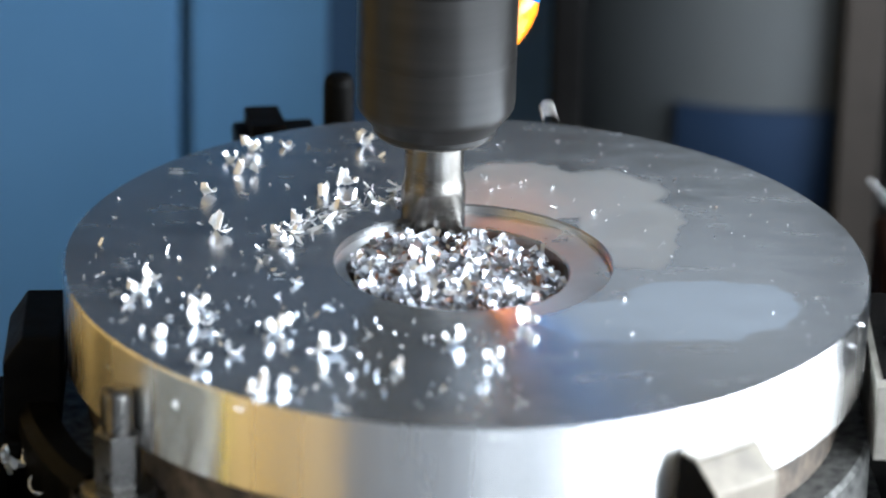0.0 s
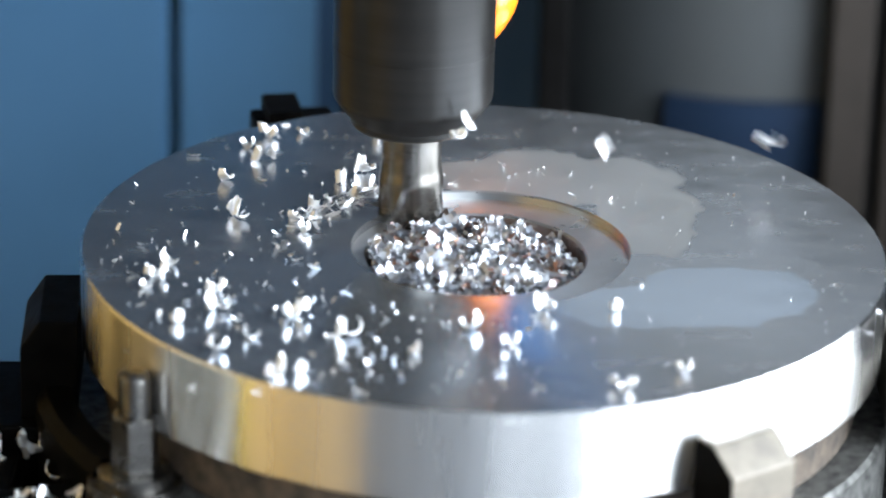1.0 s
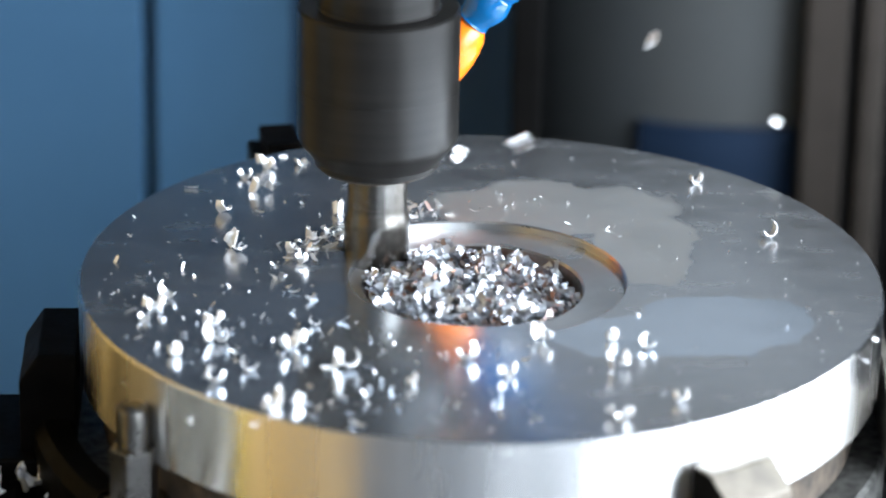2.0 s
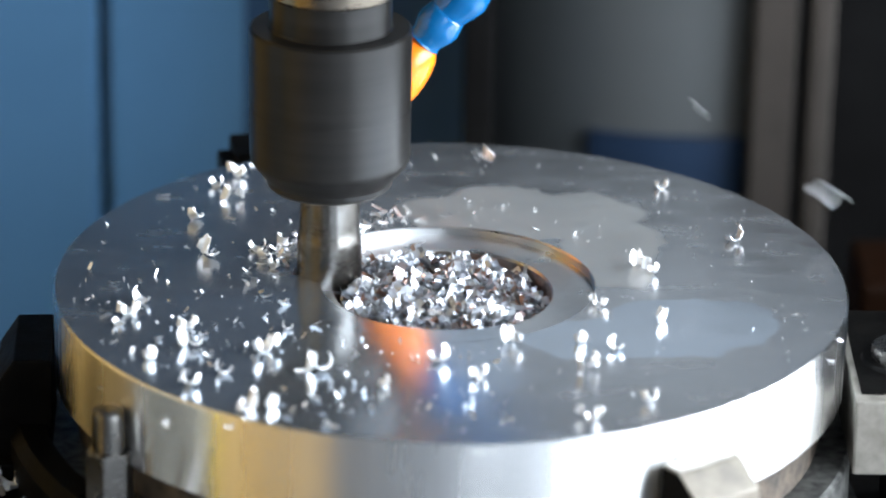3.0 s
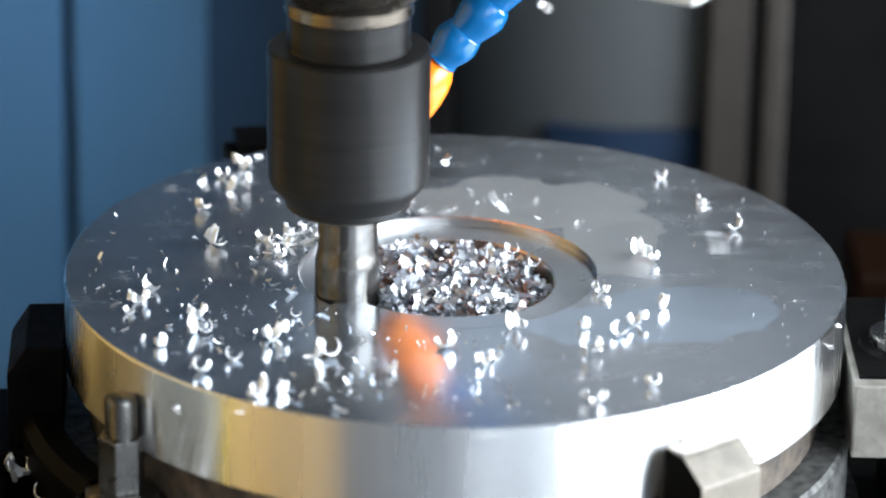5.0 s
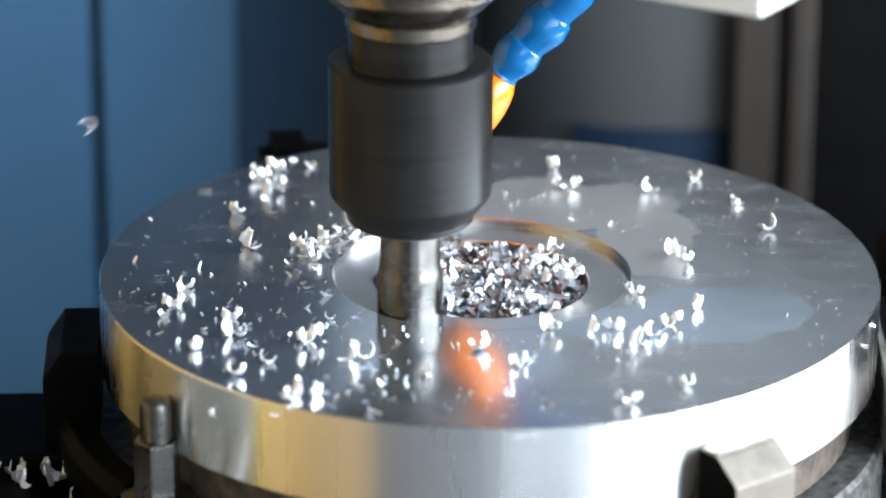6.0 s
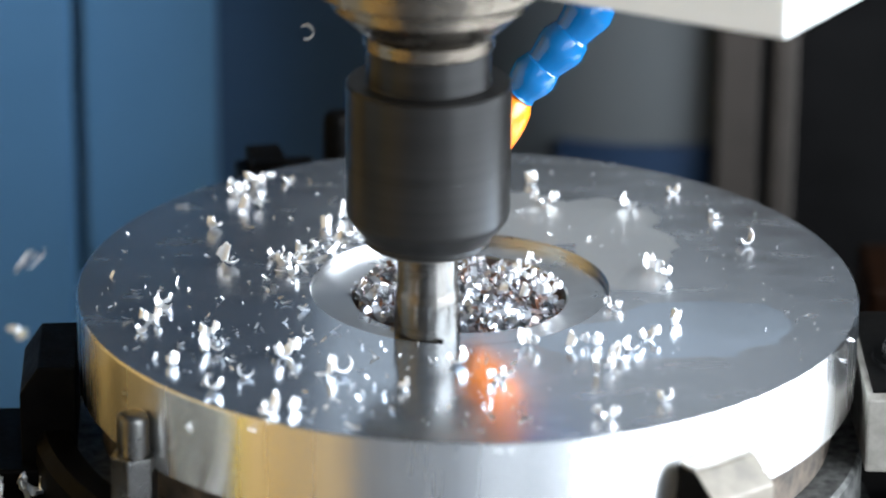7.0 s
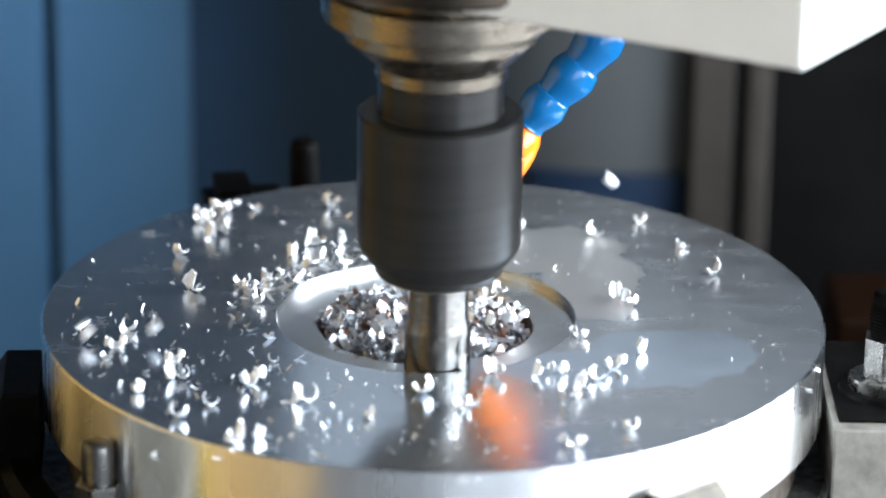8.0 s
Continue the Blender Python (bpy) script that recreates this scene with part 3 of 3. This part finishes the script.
heel = thing("clamp_heel", "black clamp plate with an arc added as shade under the disc", "clamp", "clamps round the disc")
# added black arc: hides the paler base where the left side is shaded
arc = lathe([(0.1292, -0.0846), (0.140, -0.0846), (0.140, -0.044), (0.137, -0.040), (0.1292, -0.040), (0.1292, -0.0846)], 14, 187, 216)
part("shade_arc", arc, M_BLACK, heel)
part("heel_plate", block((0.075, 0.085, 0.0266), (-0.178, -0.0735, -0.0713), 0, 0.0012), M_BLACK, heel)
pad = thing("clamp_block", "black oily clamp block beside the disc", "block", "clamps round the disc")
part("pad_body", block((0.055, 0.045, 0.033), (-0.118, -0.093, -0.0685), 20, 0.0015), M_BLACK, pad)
stud(-0.1005, -0.0825, -0.052, -0.0098, -0.041, -0.0232, "bright steel stud with a long hexagon nut", False)

# ---- the spindle head, which carries the cutter round the hole ----
head = thing("spindle_head", "milling spindle head with a black tool holder", "milling head")
holder = part("tool_holder", lathe([(0.0, 0.0815), (0.0172, 0.0815), (0.0245, 0.0815), (0.0252, 0.0808), (0.0252, 0.0402), (0.0249, 0.0386), (0.0240, 0.0371), (0.0203, 0.0326), (0.0198, 0.0318), (0.0196, 0.0302), (0.0188, 0.0294), (0.0, 0.0293)], 96), M_HOLDER, head, "blackened steel end mill holder")
# added pale face, hidden from view: brightens the holder's reflection in the disc
part("collet_face", lathe([(0.0096, 0.02885), (0.0178, 0.02885), (0.0184, 0.0291), (0.0185, 0.0295)], 64), M_STRAP, head, "pale end face added to brighten the holder's reflection")
part("groove", lathe([(0.02528, 0.0562), (0.02533, 0.0560), (0.02533, 0.0556), (0.02528, 0.0554)], 96), M_HOLDER, head)
part("neck", lathe([(0.0194, 0.0816), (0.0190, 0.0822), (0.0190, 0.0935)], 96), M_HOLDER, head, "oiled steel neck")
part("flange", lathe([(0.0190, 0.0922), (0.0196, 0.0925), (0.0200, 0.0932), (0.0200, 0.0970), (0.0215, 0.0985), (0.0270, 0.1040), (0.0290, 0.1058), (0.0298, 0.1062), (0.0298, 0.1105), (0.0310, 0.1112), (0.0352, 0.1118), (0.0362, 0.1126), (0.0362, 0.1205), (0.0352, 0.1215), (0.033, 0.1215), (0.033, 0.135)], 96), M_NOSE, head, "stepped golden-brown spindle flange")
part("spindle_nose", lathe([(0.03, 0.1275), (0.048, 0.1275), (0.0505, 0.1295), (0.0505, 0.2)], 96), M_SPINDLE, head, "spindle nose with shade in its colour")
cover_at = Vector((0.099, -0.090, 0.0))
u, v = Vector((-0.88, 0.475, 0)), Vector((0.55, 0.835, 0))
corners = [cover_at + u * 0.11, cover_at, cover_at + v * 0.22, cover_at + v * 0.22 + u * 0.24, cover_at + v * 0.07 + u * 0.24, cover_at + v * 0.07 + u * 0.11]
part("head_cover", prism([(c.x, c.y) for c in corners], 0.1245, 0.34, 0.0012), M_COVER, head, "light grey enamel head cover")
body = [Vector((-0.09, 0.02, 0)), Vector((0.1, 0.02, 0)), Vector((0.1, 0.25, 0)), Vector((-0.09, 0.25, 0))]
part("head_casting", prism([(c.x, c.y) for c in body], 0.19, 0.5, 0.003), M_COVER, head)

cutter = part("cutter", lathe([(0.0, 0.032), (0.0094, 0.032), (0.0095, 0.016), (0.0098, 0.0135), (0.0102, 0.0118), (0.0103, 0.010), (0.0103, -0.0029), (0.0098, -0.0032), (0.0, -0.0032)], 64), M_CUTTER, head, "ground end mill with worn flutes")
for k in range(3):
    b = bmesh.new()
    prev = None
    for i in range(9):
        s = i / 8
        a = radians(120 * k + 55 * s)
        z = -0.0025 + 0.0135 * s
        row = [b.verts.new((r * math.cos(a + d), r * math.sin(a + d), z)) for r, d in ((0.01015, -0.16), (0.01042, 0.0), (0.01040, 0.12), (0.0100, 0.3))]
        if prev:
            for j in range(3):
                b.faces.new((prev[j], prev[j + 1], row[j + 1], row[j]))
        prev = row
    part("flute", b, M_CUTTER, cutter)

# coolant hose of ball segments with an orange nozzle, aimed at the cutter
hose = thing("coolant_hose", "blue jointed coolant hose with an orange nozzle", "coolant hose")


def ball_segment(a, b, r):
    """One link of the hose: a ball that narrows into a cuff."""
    d = Vector(b) - Vector(a)
    l = d.length
    prof = [(0.0, -r * 0.9), (r * 0.55, -r * 0.8), (r * 0.86, -r * 0.5), (r, 0.0), (r * 0.97, r * 0.3), (r * 0.88, r * 0.6), (r * 0.78, l * 0.62), (r * 0.76, l * 0.8), (r * 0.8, l * 0.86)]
    m = lathe(prof, 32)
    bmesh.ops.remove_doubles(m, verts=m.verts, dist=0.00002)
    return moved(m, Matrix.Translation(a) @ d.to_track_quat("Z", "Y").to_matrix().to_4x4())


chain = [(0.0272, 0.058, 0.0568), (0.0335, 0.058, 0.0645), (0.042, 0.059, 0.0740), (0.0505, 0.060, 0.0855), (0.0585, 0.062, 0.0970), (0.067, 0.066, 0.108), (0.076, 0.072, 0.120), (0.082, 0.08, 0.136), (0.09, 0.09, 0.165)]
for k in range(len(chain) - 1):
    part("hose_link", ball_segment(chain[k + 1], chain[k], 0.0076 if k == 0 else 0.0081), M_HOSE, hose)
root = Vector((0.0256, 0.058, 0.0540))
nd = Vector((0.0130, 0.056, 0.035)) - root
spout = lathe([(0.0, -0.005), (0.003, -0.0048), (0.0058, -0.0034), (0.0072, -0.001), (0.0082, 0.003), (0.0086, 0.007), (0.0085, 0.011), (0.0079, 0.0155), (0.0068, 0.020), (0.0058, 0.0240), (0.0050, 0.0250), (0.0044, 0.0235), (0.0, 0.02)], 32)
part("nozzle", moved(spout, Matrix.Translation(root) @ nd.to_track_quat("Z", "Y").to_matrix().to_4x4()), M_ORANGE, hose, "orange plastic nozzle")

# ---- the column of the machine behind, in blue and grey panels ----
column = thing("machine_column", "blue and grey machine column with posts behind the disc", "machine")
YB = 0.45


def sheet(points, thick, z0, z1):
    """A bent upright sheet along a plan line, thickened away from the camera."""
    b = bmesh.new()
    rows = [[b.verts.new((x, y + d, z)) for d, z in ((0, z0), (0, z1), (thick, z1), (thick, z0))] for x, y in points]
    for p, q in zip(rows, rows[1:]):
        for i in range(4):
            j = (i + 1) % 4
            b.faces.new((p[i], p[j], q[j], q[i])).smooth = i == 0
    b.faces.new(rows[0])
    b.faces.new(rows[-1][::-1])
    bmesh.ops.recalc_face_normals(b, faces=b.faces)
    for e in b.edges:
        e.smooth = e.calc_face_angle(0) < 0.4
    return b


part("blue_panel", block((0.42, 0.012, 0.75), (-0.3802, YB + 0.006, -0.215), 0, 0.003), M_BLUE, column, "blue painted sheet panel")
# bend shaped so that the blue darkens towards the spindle
bend = [(-0.1655, YB + 0.006), (-0.1645, YB), (-0.135, YB)]
bend += [(-0.135 + 0.19 * math.sin(radians(3 * k)), YB - 0.19 * (1 - math.cos(radians(3 * k)))) for k in range(1, 4)]
part("blue_panel", sheet(bend, 0.008, -0.59, 0.16), M_BLUE, column, "blue painted panel that bends inwards")
# darker sheet standing in for shade on the blue panel
part("shaded_panel", sheet([(-0.1055, YB - 0.003), (-0.08, YB - 0.008), (-0.055, YB - 0.0155), (-0.03, YB - 0.028), (-0.012, YB - 0.046), (0.002, YB - 0.07)], 0.006, -0.59, 0.16), M_BLUE_SHADED, column, "blue panel continued, shade put into its colour")
# added above the view: darkens what the disc's left side reflects
part("upper_panel", block((0.56, 0.012, 0.28), (-0.34, YB + 0.012, 0.3005), 0, 0.003), M_UPPER, column, "unseen upper panel, added to darken the disc's reflection")
# dark strip behind the gap, painted as shade
part("panel_seam", block((0.02, 0.01, 0.75), (-0.168, YB + 0.018, -0.215), 0, 0), M_SEAM_SHADE, column)
# black strip and side cover put shade beside the grey panel
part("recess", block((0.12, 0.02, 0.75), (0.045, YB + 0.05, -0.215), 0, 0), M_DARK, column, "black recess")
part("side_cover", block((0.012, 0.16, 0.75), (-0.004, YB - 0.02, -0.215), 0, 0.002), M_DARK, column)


def curved_panel(cx, cy, r, a0, a1, z0, z1):
    """A sheet bent to an arc in plan, with its own thickness."""
    b = lathe([(r, z0), (r, z1), (r - 0.004, z1), (r - 0.004, z0), (r, z0)], 32, a0, a1)
    return moved(b, pose(cx, cy, 0))


part("grey_panel", curved_panel(0.085, YB + 0.062, 0.104, 218, 294, -0.59, 0.16), M_GREY, column, "curved grey painted panel")
# coloured sheet standing in for a soft blue reflection in the grey panel
part("reflection_sheet", curved_panel(0.085, YB + 0.062, 0.108, 248, 284, -0.55, -0.098), M_REFLECTED_BLUE, column, "dark blue sheet, a blurred reflection put into colour")
part("post", block((0.018, 0.03, 0.75), (0.121, YB - 0.04, -0.215), 0, 0.002), M_POST, column)
part("post", block((0.010, 0.03, 0.75), (0.1405, YB - 0.043, -0.215), 0, 0.002), M_POST, column)
# top raised out of view to darken the disc's reflection on the right
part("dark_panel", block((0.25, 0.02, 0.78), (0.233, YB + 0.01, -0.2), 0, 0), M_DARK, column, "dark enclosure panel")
# block of even, very dark orange-brown on an added foot
side_block_root = thing("side_block", "orange-brown block beside the column", "block")
part("side_block_top", block((0.12, 0.05, 0.06), (0.216, 0.25, -0.121), 0, 0.003), M_TAN, side_block_root)
part("side_block_foot", block((0.08, 0.04, 0.75), (0.216, 0.25, -0.525), 0, 0.003), M_DARK, side_block_root)


# ---- what moves ----
def tool_at(t):
    a = radians(SWEEP0 + RATE * t)
    return HX + CUT_R * math.cos(a), HY + CUT_R * math.sin(a)


def motions():
    steps = [0.25 * k for k in range(33)]
    walk(head, [(t, pose(*tool_at(t), 0)) for t in steps])
    walk(hose, [(t, pose(*tool_at(t), 0)) for t in steps])
    walk(cutter, [(k / 30, pose(0, 0, 0, 0, 0, -76 * k)) for k in range(241)])
    shift = ((0, 0.041), (0.5, 0.034), (1, 0.029), (1.5, 0.023), (3, 0.013), (3.5, 0.009), (4, 0.004), (4.5, 0), (6, -0.007), (6.5, -0.007), (7, -0.005), (7.5, -0.005), (8, -0.002))
    walk(column, [(t, pose(x, 0, 0)) for t, x in shift])
    for a, ob in segments:
        when = (a - 9 - SWEEP0) / RATE
        c, s = math.cos(radians(a)), math.sin(radians(a))
        sunk = pose(-0.024 * c, -0.024 * s, -0.0135)
        if when <= 0.05:
            walk(ob, [(0, sunk), (8, sunk)])
        elif when > 7.9:
            walk(ob, [(0, pose(0, 0, 0)), (8, pose(0, 0, 0))])
        else:
            walk(ob, [(0, pose(0, 0, 0)), (when, pose(0, 0, 0)), (when + 0.1, sunk), (8, sunk)])
    for ob, x, y, t, rest in fallers:
        x0, y0 = tool_at(t - 0.3)
        spin = rng.uniform(-60, 60)
        rows = [(0, pose(HX, HY, -0.014)), (t - 0.4, pose(HX, HY, -0.014)), (t - 0.3, pose(x0 * 0.7, y0 * 0.7, -0.008))]
        for k in range(1, 6):
            s = k / 5
            rows.append((t - 0.3 + 0.3 * s, pose(x0 + (x - x0) * s, y0 + (y - y0) * s, 0.16 * s * (1 - s) + rest * s, 55 * (5 - k), 40 * (5 - k), spin)))
        rows.append((8, rows[-1][1]))
        walk(ob, rows)
    for ob, t in flyers:
        x0, y0 = tool_at(t)
        a = radians(rng.uniform(-25, 75)) if t < 5 else radians(rng.uniform(110, 240))
        reach, up = rng.uniform(0.22, 0.34), rng.uniform(0.10, 0.32)
        rows = [(0, pose(HX, HY, -0.014)), (max(t - 0.1, 0.02), pose(HX, HY, -0.014))]
        for j in range(8):
            s = j / 7
            x1, y1 = x0 + reach * math.cos(a), max(-0.16, min(0.16, y0 + reach * math.sin(a)))
            rows.append((t + 0.42 * s, pose(x0 + (x1 - x0) * s, y0 + (y1 - y0) * s, up * s * (1 - s) - 0.0885 * s ** 4 + 0.004, 70 * j, 45 * j, 30 * j)))
        rows.append((8, rows[-1][1]))
        walk(ob, rows)
    for ob, (t, x, y, z) in thrown:
        x, y, z = x / 1000, y / 1000, z / 1000
        start = t - 0.16
        x0, y0 = tool_at(start)
        rise = (z - 0.005 + 4.9 * 0.0256) / 0.16
        land = (rise + math.sqrt(rise * rise + 19.6 * 0.0885)) / 9.8
        out = 1.0 if y > 0 else 0.8
        rows = []
        for j in range(13):
            tau = land * j / 12
            s = tau / 0.16
            s = s if s < 1 else 1 + (s - 1) * out
            if -0.001 < start + tau < 7.999:
                at_y = max(-0.16, min(0.16, y0 + (y - y0) * s))
                rows.append((start + tau, pose(max(-0.4, min(0.4, x0 + (x - x0) * s)), at_y, 0.005 + rise * tau - 4.9 * tau * tau, 34 * j, 47 * j, 25 * j)))
        if start > 0.1:
            rows = [(0, pose(HX, HY, -0.014)), (start - 0.05, pose(HX, HY, -0.014))] + rows
        elif rows[0][0] > 0.001:
            rows = [(0, rows[0][1])] + rows
        last = rows[-1][1]
        if t == 8:
            last = pose(x, y, z, 420, 580, 300)
        rows.append((8, last))
        walk(ob, rows)


motions()
